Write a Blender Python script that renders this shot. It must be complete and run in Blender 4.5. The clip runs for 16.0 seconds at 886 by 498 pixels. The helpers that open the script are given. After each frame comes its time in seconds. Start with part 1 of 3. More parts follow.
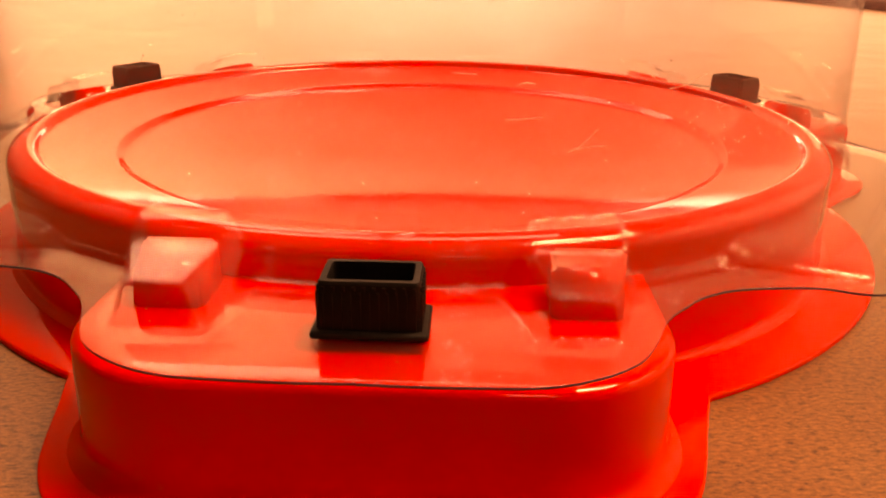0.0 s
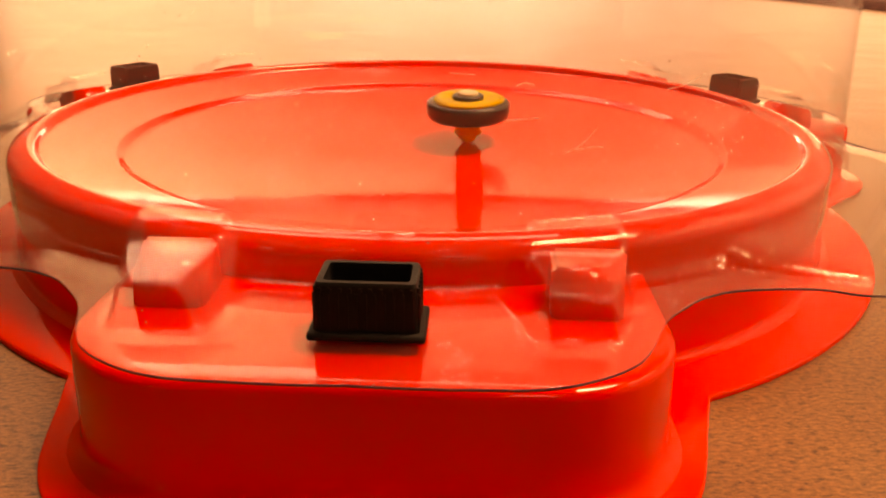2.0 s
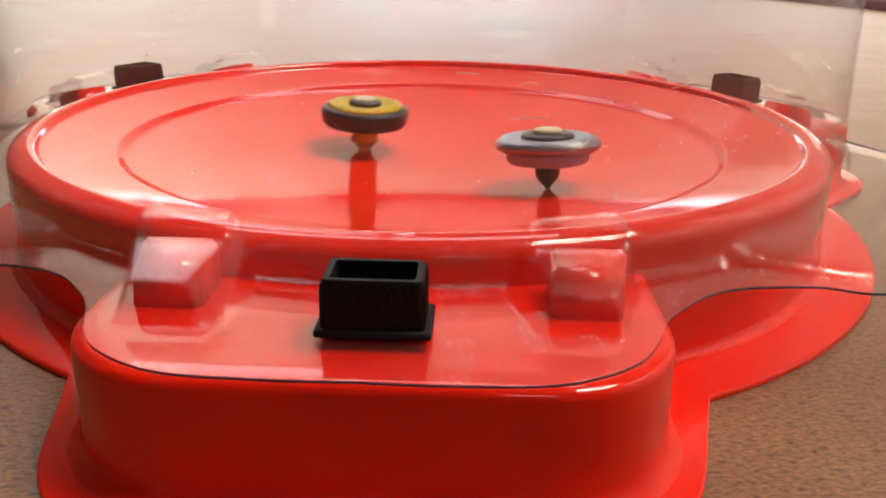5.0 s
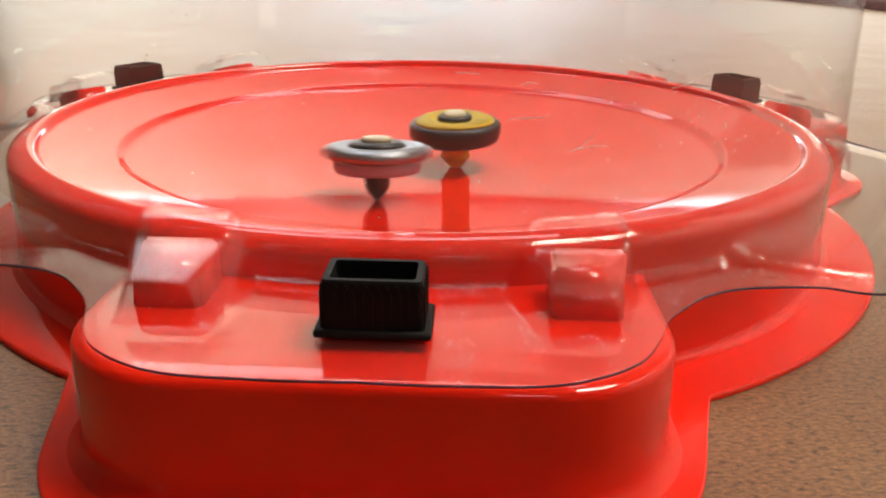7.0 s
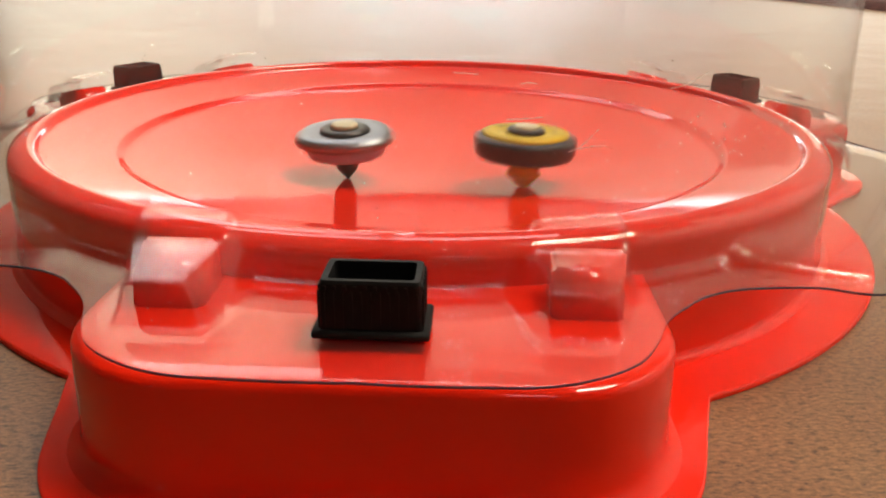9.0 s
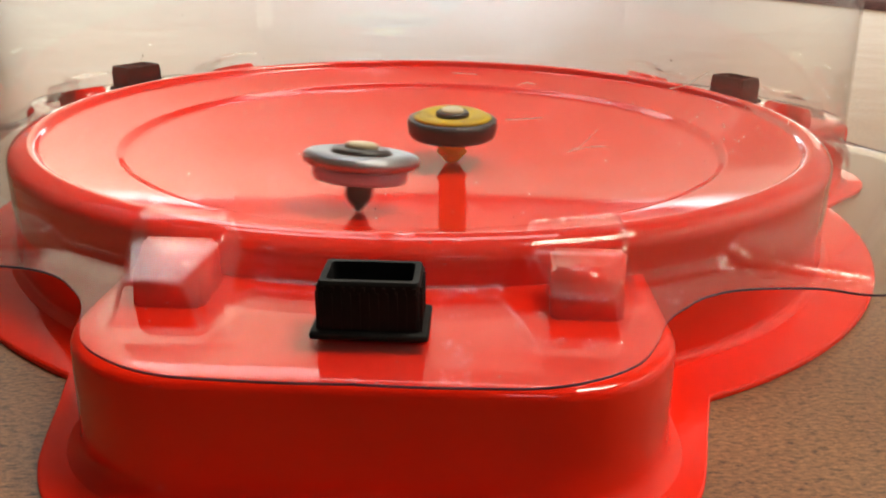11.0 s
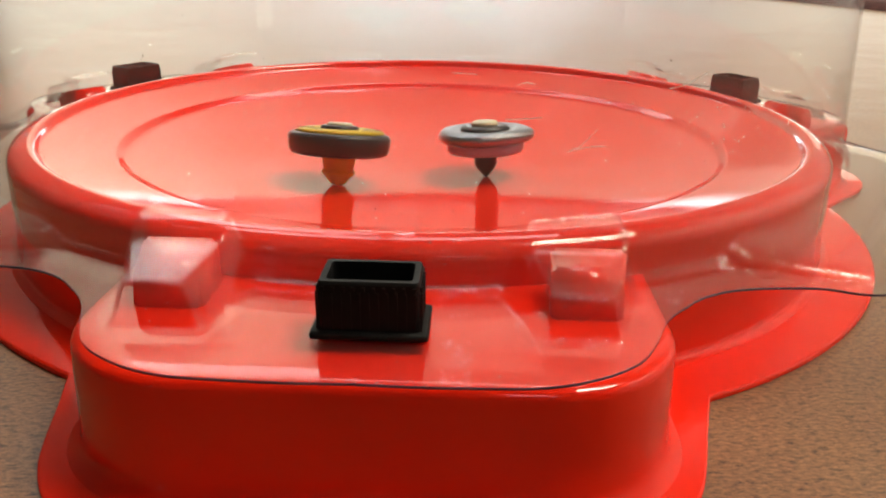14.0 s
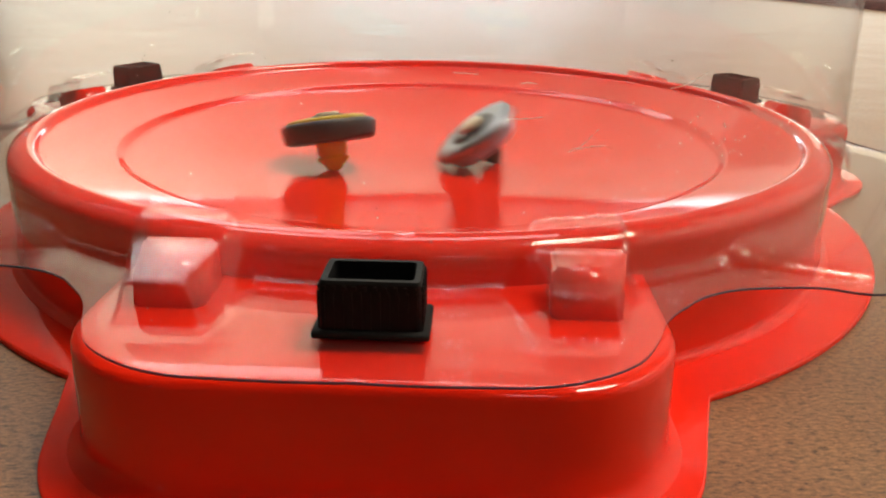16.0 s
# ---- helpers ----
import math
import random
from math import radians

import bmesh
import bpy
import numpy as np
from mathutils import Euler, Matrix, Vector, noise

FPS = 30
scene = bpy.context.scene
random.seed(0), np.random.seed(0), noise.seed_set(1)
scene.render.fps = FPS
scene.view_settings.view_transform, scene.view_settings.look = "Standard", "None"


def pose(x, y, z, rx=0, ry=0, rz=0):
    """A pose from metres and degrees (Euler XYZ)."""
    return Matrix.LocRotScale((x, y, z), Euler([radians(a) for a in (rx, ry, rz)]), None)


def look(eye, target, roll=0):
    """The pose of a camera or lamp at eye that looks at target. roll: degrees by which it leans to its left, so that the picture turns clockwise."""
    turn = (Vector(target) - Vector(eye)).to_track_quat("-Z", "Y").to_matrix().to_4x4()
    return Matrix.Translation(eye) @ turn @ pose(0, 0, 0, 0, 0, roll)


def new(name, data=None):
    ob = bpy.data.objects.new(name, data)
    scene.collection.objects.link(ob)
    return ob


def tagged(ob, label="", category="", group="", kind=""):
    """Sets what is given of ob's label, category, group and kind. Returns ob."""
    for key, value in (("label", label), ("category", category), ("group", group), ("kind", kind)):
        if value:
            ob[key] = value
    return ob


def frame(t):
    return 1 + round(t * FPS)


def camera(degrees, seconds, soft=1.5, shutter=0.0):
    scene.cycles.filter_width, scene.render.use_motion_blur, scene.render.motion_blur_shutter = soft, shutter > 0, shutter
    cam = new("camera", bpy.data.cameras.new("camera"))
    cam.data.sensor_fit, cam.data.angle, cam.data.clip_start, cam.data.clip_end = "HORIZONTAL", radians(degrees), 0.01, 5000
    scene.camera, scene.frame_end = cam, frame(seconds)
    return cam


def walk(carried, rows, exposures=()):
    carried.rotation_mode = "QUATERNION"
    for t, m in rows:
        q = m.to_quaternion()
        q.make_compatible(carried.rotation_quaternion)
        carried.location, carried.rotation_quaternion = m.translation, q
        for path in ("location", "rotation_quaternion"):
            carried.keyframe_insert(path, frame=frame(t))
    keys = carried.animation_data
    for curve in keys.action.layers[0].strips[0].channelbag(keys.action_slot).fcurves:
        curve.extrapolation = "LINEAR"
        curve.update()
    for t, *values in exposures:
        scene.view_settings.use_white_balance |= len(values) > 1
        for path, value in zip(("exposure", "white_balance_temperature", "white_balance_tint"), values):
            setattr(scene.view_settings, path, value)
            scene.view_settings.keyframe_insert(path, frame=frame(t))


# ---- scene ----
cam = camera(57.9, 16.0, soft=2.1, shutter=0.9)
EYE = Vector((0.0, -0.3906, 0.1264))
VIEW = look(EYE, EYE + Vector((0.02401, 0.93237, -0.36071)), 0.845)
walk(cam, [(0.0, VIEW), (16.0, VIEW)], exposures=[
    (0.0, 0.06, 80000, 79), (0.45, 0.13, 80000, 79), (1.7, 0.14, 80000, 76), (2.0, 0.08, 33000, 60), (3.0, 0.05, 22000, 48), (3.4, -0.05, 9700, 28), (4.2, -0.08, 7200, 22),
    (6.3, -0.03, 5350, 19), (7.0, 0.04, 6250, 14), (9.2, 0.04, 6600, 14), (11.3, -0.02, 6400, 12), (16.0, -0.02, 6400, 11)])

# ---- light ----
world = bpy.data.worlds.new("sky")
scene.world = world
world.use_nodes = True
sky = world.node_tree.nodes.new("ShaderNodeTexSky")
sky.sky_type, sky.sun_disc = "NISHITA", False
sky.sun_elevation, sky.sun_rotation = radians(52), radians(-7)
world.node_tree.links.new(sky.outputs[0], world.node_tree.nodes["Background"].inputs[0])
world.node_tree.nodes["Background"].inputs[1].default_value = 0.12

sun = new("sun", bpy.data.lights.new("sun", "SUN"))
sun.data.energy, sun.data.angle, sun.data.color = 5.0, radians(2.5), (1.0, 0.97, 0.92)
sun.matrix_world = look((-0.25, 2.05, 2.65), (0, 0, 0))


def added_lamp(name, m, sx, sy, watts, tone=(1.0, 1.0, 1.0)):
    lamp = new(name, bpy.data.lights.new(name, "AREA"))
    lamp.data.shape, lamp.data.size, lamp.data.size_y = "RECTANGLE", sx, sy
    lamp.data.energy, lamp.data.color = watts, tone
    lamp.matrix_world = m
    return lamp


# area lamps added in the openings (doors beyond, overhead, behind) for fill and glints
DAY = (1.0, 0.91, 0.68)
SKYLIT = (0.93, 0.98, 0.96)
# two lamps sized to mirror as a pale patch and a white streak
added_lamp("fill_doors_high", look((-0.80, 2.32, 2.05), (-0.80, 0, 2.05)), 1.10, 0.60, 9.0, SKYLIT)
added_lamp("glint_strip", look((-0.10, 2.32, 1.97), (-0.10, 0, 1.97)), 0.05, 0.76, 1.3, SKYLIT)
# no overhead source is known; these two lamps are added fill
added_lamp("fill_overhead", look((1.15, 0.1, 2.56), (1.15, 0.1, 0)), 0.9, 0.9, 83, DAY)
added_lamp("fill_overhead_far", look((-0.22, 1.58, 2.56), (-0.22, 1.58, 0)), 2.14, 0.84, 27, SKYLIT)
# two small added lamps that reflect as glints on the cover
added_lamp("glint_near", look((0.35, -2.16, 1.6), (0.35, 0, 1.5)), 0.34, 0.09, 1.7, (0.95, 0.98, 1.0))
added_lamp("glint_side", look((-1.43, -2.16, 0.32), (-1.43, 0, 0.32)), 0.2, 0.56, 0.15, (1.0, 0.94, 0.80))

# ---- materials ----


def nodes(name):
    m = bpy.data.materials.new(name)
    m.use_nodes = True
    t = m.node_tree
    return m, t, t.nodes["Principled BSDF"]


def node(t, kind, **values):
    n = t.nodes.new(kind)
    for k, v in values.items():
        n.inputs[k.replace("_", " ")].default_value = v
    return n


def coords(t, scale=(1, 1, 1), space="Object"):
    c = t.nodes.new("ShaderNodeTexCoord")
    mp = t.nodes.new("ShaderNodeMapping")
    mp.inputs["Scale"].default_value = scale
    t.links.new(c.outputs[space], mp.inputs["Vector"])
    return mp.outputs["Vector"]


def noise_of(t, scale, detail=4.0, rough=0.55, stretch=(1, 1, 1)):
    n = node(t, "ShaderNodeTexNoise", Scale=scale, Detail=detail, Roughness=rough)
    t.links.new(coords(t, stretch), n.inputs["Vector"])
    return n.outputs["Fac"]


def ramp(t, fac, stops):
    r = t.nodes.new("ShaderNodeValToRGB")
    e = r.color_ramp.elements
    while len(e) < len(stops):
        e.new(0.5)
    for el, (p, c) in zip(e, stops):
        el.position, el.color = p, (*c, 1)
    t.links.new(fac, r.inputs["Fac"])
    return r.outputs["Color"]


def bump(t, fac, out, strength, distance):
    b = node(t, "ShaderNodeBump", Strength=strength, Distance=distance)
    t.links.new(fac, b.inputs["Height"])
    t.links.new(b.outputs["Normal"], out.inputs["Normal"])


def plastic(name, dark, light, rough, scale=60.0, bumpy=0.02, rough_var=0.06):
    m, t, p = nodes(name)
    f = noise_of(t, scale)
    t.links.new(ramp(t, f, [(0.3, dark), (0.7, light)]), p.inputs["Base Color"])
    g = noise_of(t, scale * 6, 3)
    t.links.new(ramp(t, g, [(0.35, (rough - rough_var,) * 3), (0.7, (rough + rough_var,) * 3)]), p.inputs["Roughness"])
    bump(t, f, p, bumpy, 0.002)
    return m


RED = plastic("red_plastic", (0.85, 0.014, 0.002), (0.89, 0.018, 0.003), 0.075, 25.0, 0.014, 0.02)
BLACK = plastic("black_rubber", (0.004, 0.004, 0.005), (0.008, 0.008, 0.009), 0.62, 300.0, 0.05)
BLACK.node_tree.nodes["Principled BSDF"].inputs["Specular IOR Level"].default_value = 0.2
YELLOW = plastic("yellow_plastic", (0.56, 0.37, 0.003), (0.64, 0.43, 0.005), 0.45, 200.0)
YELLOW.node_tree.nodes["Principled BSDF"].inputs["Specular IOR Level"].default_value = 0.3
ORANGE = plastic("orange_plastic", (0.92, 0.62, 0.01), (0.98, 0.70, 0.02), 0.25, 200.0)
DARK = plastic("dark_plastic", (0.012, 0.009, 0.012), (0.024, 0.019, 0.023), 0.38, 250.0)
IVORY = plastic("ivory_plastic", (0.55, 0.47, 0.30), (0.66, 0.58, 0.40), 0.4, 250.0)
LILAC = plastic("pale_plastic", (0.30, 0.33, 0.46), (0.38, 0.41, 0.56), 0.35, 250.0)


def metal(name, tone, rough):
    m, t, p = nodes(name)
    p.inputs["Metallic"].default_value = 1.0
    f = noise_of(t, 300.0)
    t.links.new(ramp(t, f, [(0.3, tuple(c * 0.85 for c in tone)), (0.7, tone)]), p.inputs["Base Color"])
    p.inputs["Roughness"].default_value = rough
    bump(t, f, p, 0.05, 0.001)
    return m


STEEL = metal("cast_metal", (0.31, 0.32, 0.36), 0.40)


def clear_sheet(name, tint, haze, rough):
    """Clear thermoformed sheet: light goes straight through, the skin is glossy, dust and scuffs scatter a little."""
    m = bpy.data.materials.new(name)
    m.use_nodes = True
    t = m.node_tree
    t.nodes.remove(t.nodes["Principled BSDF"])
    out = t.nodes["Material Output"]
    clear = node(t, "ShaderNodeBsdfTransparent", Color=(*tint, 1))
    dust = node(t, "ShaderNodeBsdfDiffuse", Color=(0.85, 0.83, 0.80, 1))
    smear = ramp(t, noise_of(t, 14.0, 5, 0.6), [(0.35, (haze * 0.5,) * 3), (0.75, (haze * 1.5,) * 3)])
    speck = ramp(t, noise_of(t, 700.0, 2, 0.5), [(0.73, (0, 0, 0)), (0.77, (0.30, 0.30, 0.30))])
    add = t.nodes.new("ShaderNodeMath")
    add.operation, add.use_clamp = "ADD", True
    t.links.new(smear, add.inputs[0])
    t.links.new(speck, add.inputs[1])
    body = t.nodes.new("ShaderNodeMixShader")
    t.links.new(add.outputs[0], body.inputs[0])
    t.links.new(clear.outputs[0], body.inputs[1])
    veil = node(t, "ShaderNodeBsdfTranslucent", Color=(0.85, 0.84, 0.82, 1))
    both = node(t, "ShaderNodeMixShader", Fac=0.5)
    t.links.new(dust.outputs[0], both.inputs[1])
    t.links.new(veil.outputs[0], both.inputs[2])
    t.links.new(both.outputs[0], body.inputs[2])
    gloss = node(t, "ShaderNodeBsdfGlossy", Roughness=rough)
    edge = node(t, "ShaderNodeLayerWeight", Blend=0.5)
    steep = t.nodes.new("ShaderNodeMath")
    steep.operation, steep.inputs[1].default_value = "POWER", 5.0
    t.links.new(edge.outputs["Facing"], steep.inputs[0])
    fres = t.nodes.new("ShaderNodeMath")
    fres.operation, fres.inputs[1].default_value, fres.inputs[2].default_value = "MULTIPLY_ADD", 0.32, 0.040
    t.links.new(steep.outputs[0], fres.inputs[0])
    b = node(t, "ShaderNodeBump", Strength=0.045, Distance=0.002)
    t.links.new(noise_of(t, 34.0, 3), b.inputs["Height"])
    t.links.new(b.outputs[0], gloss.inputs["Normal"])
    skin = t.nodes.new("ShaderNodeMixShader")
    t.links.new(fres.outputs[0], skin.inputs[0])
    t.links.new(body.outputs[0], skin.inputs[1])
    t.links.new(gloss.outputs[0], skin.inputs[2])
    t.links.new(skin.outputs[0], out.inputs["Surface"])
    return m


def dust_material():
    """Pale dust that scatters light both ways."""
    m, t, p = nodes("pale_dust")
    t.links.new(ramp(t, noise_of(t, 900.0), [(0.3, (0.70, 0.68, 0.64)), (0.7, (0.85, 0.83, 0.80))]), p.inputs["Base Color"])
    p.inputs["Roughness"].default_value = 0.8
    back = node(t, "ShaderNodeBsdfTranslucent", Color=(0.9, 0.88, 0.84, 1))
    mix = node(t, "ShaderNodeMixShader", Fac=0.6)
    t.links.new(p.outputs[0], mix.inputs[1])
    t.links.new(back.outputs[0], mix.inputs[2])
    t.links.new(mix.outputs[0], t.nodes["Material Output"].inputs["Surface"])
    return m


def let_through(m, tone, share):
    """Thin translucent plastic: part of the light passes through the wall."""
    t = m.node_tree
    back = node(t, "ShaderNodeBsdfTranslucent", Color=(*tone, 1))
    mix = node(t, "ShaderNodeMixShader", Fac=share)
    t.links.new(t.nodes["Principled BSDF"].outputs[0], mix.inputs[1])
    t.links.new(back.outputs[0], mix.inputs[2])
    t.links.new(mix.outputs[0], t.nodes["Material Output"].inputs["Surface"])


let_through(ORANGE, (1.0, 0.78, 0.03), 0.6)
DUST = dust_material()
CLEAR = clear_sheet("clear_plastic", (0.994, 0.994, 0.994), 0.015, 0.018)
CLEAR_EDGE = plastic("cut_plastic_edge", (0.06, 0.05, 0.09), (0.12, 0.10, 0.15), 0.2, 100.0)


def wood_floor():
    m, t, p = nodes("wood_floor")
    fine = noise_of(t, 1000.0, 4, 0.7, (0.45, 1, 1))
    pores = noise_of(t, 760.0, 5, 0.70, (0.36, 1, 1))
    broad = noise_of(t, 22.0, 6, 0.65, (0.45, 1, 1))
    a = ramp(t, fine, [(0.30, (0.085, 0.036, 0.016)), (0.70, (0.41, 0.205, 0.095))])
    b = ramp(t, pores, [(0.36, (0.15, 0.075, 0.05)), (0.48, (1, 1, 1))])
    c = ramp(t, broad, [(0.3, (0.86, 0.78, 0.74)), (0.7, (1.12, 1.12, 1.10))])
    last = a
    for extra in (b, c):
        mul = t.nodes.new("ShaderNodeMixRGB")
        mul.blend_type, mul.inputs[0].default_value = "MULTIPLY", 1.0
        t.links.new(last, mul.inputs[1])
        t.links.new(extra, mul.inputs[2])
        last = mul.outputs[0]
    t.links.new(last, p.inputs["Base Color"])
    t.links.new(ramp(t, broad, [(0.3, (0.30,) * 3), (0.7, (0.45,) * 3)]), p.inputs["Roughness"])
    p.inputs["Coat Weight"].default_value, p.inputs["Coat Roughness"].default_value = 0.36, 0.30
    bump(t, pores, p, 0.25, 0.0005)
    return m


WOOD = wood_floor()


def plaster(name, tone):
    m, t, p = nodes(name)
    f = noise_of(t, 3.0, 5)
    t.links.new(ramp(t, f, [(0.3, tuple(c * 0.94 for c in tone)), (0.7, tone)]), p.inputs["Base Color"])
    p.inputs["Roughness"].default_value = 0.85
    bump(t, noise_of(t, 160.0, 4), p, 0.1, 0.002)
    return m


WALL = plaster("wall_paint", (0.78, 0.74, 0.68))
# unseen ceiling, beige kept dull to hold back bounce light
CEIL = plaster("ceiling_paint", (0.50, 0.45, 0.36))
WHITE = plastic("white_paint", (0.74, 0.74, 0.72), (0.80, 0.80, 0.78), 0.4, 30.0)
RUG = plastic("rug_pile", (0.030, 0.010, 0.010), (0.11, 0.035, 0.030), 0.95, 40.0, 0.5)
# brown for walls out of view, dark so that less light bounces back
LOW_BOUNCE = plaster("low_bounce_brown", (0.13, 0.09, 0.07))



def glow_panel():
    """Glowing panel added outside the glazed doors: bright low band, uneven across, dimmer upward."""
    m = bpy.data.materials.new("glowing_panel")
    m.use_nodes = True
    t = m.node_tree
    t.nodes.remove(t.nodes["Principled BSDF"])
    c = t.nodes.new("ShaderNodeTexCoord")
    sep = t.nodes.new("ShaderNodeSeparateXYZ")
    t.links.new(c.outputs["Object"], sep.inputs[0])
    across = node(t, "ShaderNodeMapRange", From_Min=-2.4, From_Max=2.4)
    t.links.new(sep.outputs["X"], across.inputs[0])
    high = node(t, "ShaderNodeMapRange", From_Min=0.0, From_Max=3.2)
    t.links.new(sep.outputs["Z"], high.inputs[0])

    def grey(stops):
        return [((x + 2.4) / 4.8, (v, v * 0.92, v * 0.70)) for x, v in stops]

    def up(stops):
        return [(z / 3.2, (v, v, v)) for z, v in stops]

    # glow graded across and upward to set the pale and dull reflections in the dish
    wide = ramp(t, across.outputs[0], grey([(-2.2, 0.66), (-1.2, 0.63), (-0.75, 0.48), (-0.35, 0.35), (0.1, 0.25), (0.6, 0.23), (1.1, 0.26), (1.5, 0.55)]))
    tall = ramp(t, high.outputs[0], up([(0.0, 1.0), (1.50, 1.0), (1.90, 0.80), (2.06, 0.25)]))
    mottle = ramp(t, noise_of(t, 5.0, 5, 0.6), [(0.35, (0.80, 0.86, 0.78)), (0.65, (1.15, 1.12, 1.10))])
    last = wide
    for extra in (tall, mottle):
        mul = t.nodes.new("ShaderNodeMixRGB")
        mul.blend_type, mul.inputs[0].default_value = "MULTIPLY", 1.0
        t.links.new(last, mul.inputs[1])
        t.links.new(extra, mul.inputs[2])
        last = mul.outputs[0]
    # bright low band added to the glow for glare on the far floor
    low_band = ramp(t, high.outputs[0], [(0.0, (1, 1, 1)), (0.15 / 3.2, (1, 1, 1)), (0.29 / 3.2, (0, 0, 0))])
    with_band = t.nodes.new("ShaderNodeMixRGB")
    with_band.inputs[2].default_value = (3.2, 3.5, 3.6, 1)
    band_across = ramp(t, across.outputs[0], [((x + 2.4) / 4.8, (v, v, v)) for x, v in ((-2.2, 0.30), (-0.7, 0.40), (-0.2, 0.85), (0.35, 0.95), (0.7, 0.55), (1.15, 0.35), (1.5, 0.25))])
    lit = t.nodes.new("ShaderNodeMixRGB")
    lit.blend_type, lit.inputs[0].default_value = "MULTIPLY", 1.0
    t.links.new(low_band, lit.inputs[1])
    t.links.new(band_across, lit.inputs[2])
    t.links.new(lit.outputs[0], with_band.inputs[0])
    t.links.new(last, with_band.inputs[1])
    glow = node(t, "ShaderNodeEmission", Strength=GLOW_LEVEL)
    t.links.new(with_band.outputs[0], glow.inputs["Color"])
    t.links.new(glow.outputs[0], t.nodes["Material Output"].inputs["Surface"])
    return m


GLOW_LEVEL = 3.6
GLOW_PANEL = glow_panel()

# ---- mesh helpers ----


def link(name, bm, mat, parent=None, smooth=True):
    me = bpy.data.meshes.new(name)
    bmesh.ops.recalc_face_normals(bm, faces=bm.faces)
    bm.to_mesh(me)
    bm.free()
    if smooth:
        me.shade_smooth()
    for x in (mat if isinstance(mat, (list, tuple)) else [mat]):
        me.materials.append(x)
    ob = new(name, me)
    ob.parent = parent
    return ob


def part(name, bm, mat, parent, label="", smooth=True):
    return tagged(link(name, bm, mat, parent, smooth), label)


def box(bm, lo, hi, bev=0.0):
    r = bmesh.ops.create_cube(bm, size=1.0)
    c = [(a + b) / 2 for a, b in zip(lo, hi)]
    s = [b - a for a, b in zip(lo, hi)]
    for v in r["verts"]:
        v.co = [v.co[i] * s[i] + c[i] for i in range(3)]
    if bev:
        e = {e for v in r["verts"] for e in v.link_edges}
        bmesh.ops.bevel(bm, geom=list(e), offset=bev, segments=2, affect="EDGES", profile=0.5)
    return bm


TOP = 0.925


def revolve(bm, profile, n=64, lobes=0, depth=0.0, only=None, phase=0.0):
    """Rings of (radius, z); optional scalloped rings."""
    rings = []
    for k, (r, z) in enumerate(profile):
        r, z = r * TOP, z * TOP
        ring = []
        for i in range(n):
            a = 2 * math.pi * i / n
            rr = r
            if lobes and (only is None or k in only):
                rr = r - depth * (0.5 + 0.5 * math.cos(lobes * a + phase)) ** 2
            ring.append(bm.verts.new((rr * math.cos(a), rr * math.sin(a), z)))
        rings.append(ring)
    for p, q in zip(rings, rings[1:]):
        for i in range(n):
            bm.faces.new((p[i], p[(i + 1) % n], q[(i + 1) % n], q[i]))
    bm.faces.new(rings[0])
    bm.faces.new(list(reversed(rings[-1])))
    return bm


def smoothstep(a, b, x):
    u = min(1.0, max(0.0, (x - a) / (b - a)))
    return u * u * (3 - 2 * u)


def curve_through(pts, step=6):
    """Catmull-Rom points through an open row of points."""
    out = []
    p = [pts[0]] + list(pts) + [pts[-1]]
    for i in range(1, len(p) - 2):
        for k in range(step):
            u = k / step
            out.append(tuple(0.5 * (2 * p[i][j] + (p[i + 1][j] - p[i - 1][j]) * u
                                    + (2 * p[i - 1][j] - 5 * p[i][j] + 4 * p[i + 1][j] - p[i + 2][j]) * u * u
                                    + (3 * p[i][j] - p[i - 1][j] - 3 * p[i + 1][j] + p[i + 2][j]) * u ** 3) for j in (0, 1)))
    out.append(tuple(pts[-1]))
    return out


TURN = radians(-90 - 3.58)
TABS = [TURN + i * 2 * math.pi / 3 for i in range(3)]

# ---- room ----
X0, X1, Y0, Y1, H = -2.3, 2.1, -2.1, 2.2, 2.5


def flat_box(name, lo, hi, mat, parent=None, label="", bev=0.0):
    return tagged(link(name, box(bmesh.new(), lo, hi, bev), mat, parent, smooth=False), label, kind="" if parent else "structure")


def wall_with_opening(name, axis, at, thick, a0, a1, hole, mat=WALL, label="cream painted plaster wall with a window opening"):
    """A wall of blocks round one opening; axis: the wall runs along x or y."""
    bm = bmesh.new()
    (h0, h1, z0, z1) = hole
    for lo, hi in (((a0, 0), (h0, H)), ((h1, 0), (a1, H)), ((h0, 0), (h1, z0)), ((h0, z1), (h1, H))):
        l, g = ((lo[0], at, lo[1]), (hi[0], at + thick, hi[1]))
        if axis == "y":
            l, g = ((at, lo[0], lo[1]), (at + thick, hi[0], hi[1]))
        box(bm, l, g)
    return tagged(link(name, bm, mat, smooth=False), label, kind="structure")


def window(name, x0, x1, z0, z1, y, bars):
    root = tagged(new(name), "white framed window letting daylight in", kind="structure")
    w = 0.05
    bm = bmesh.new()
    box(bm, (x0, y - 0.03, z0), (x0 + w, y + 0.03, z1), 0.004)
    box(bm, (x1 - w, y - 0.03, z0), (x1, y + 0.03, z1), 0.004)
    box(bm, (x0 + w, y - 0.03, z0), (x1 - w, y + 0.03, z0 + w), 0.004)
    box(bm, (x0 + w, y - 0.03, z1 - w), (x1 - w, y + 0.03, z1), 0.004)
    part("window_frame", bm, WHITE, root, smooth=False)
    for i in range(1, bars + 1):
        c = x0 + (x1 - x0) * i / (bars + 1)
        part("mullion", box(bmesh.new(), (c - 0.03, y - 0.025, z0 + w), (c + 0.03, y + 0.025, z1 - w), 0.004), WHITE, root, smooth=False)
    return root


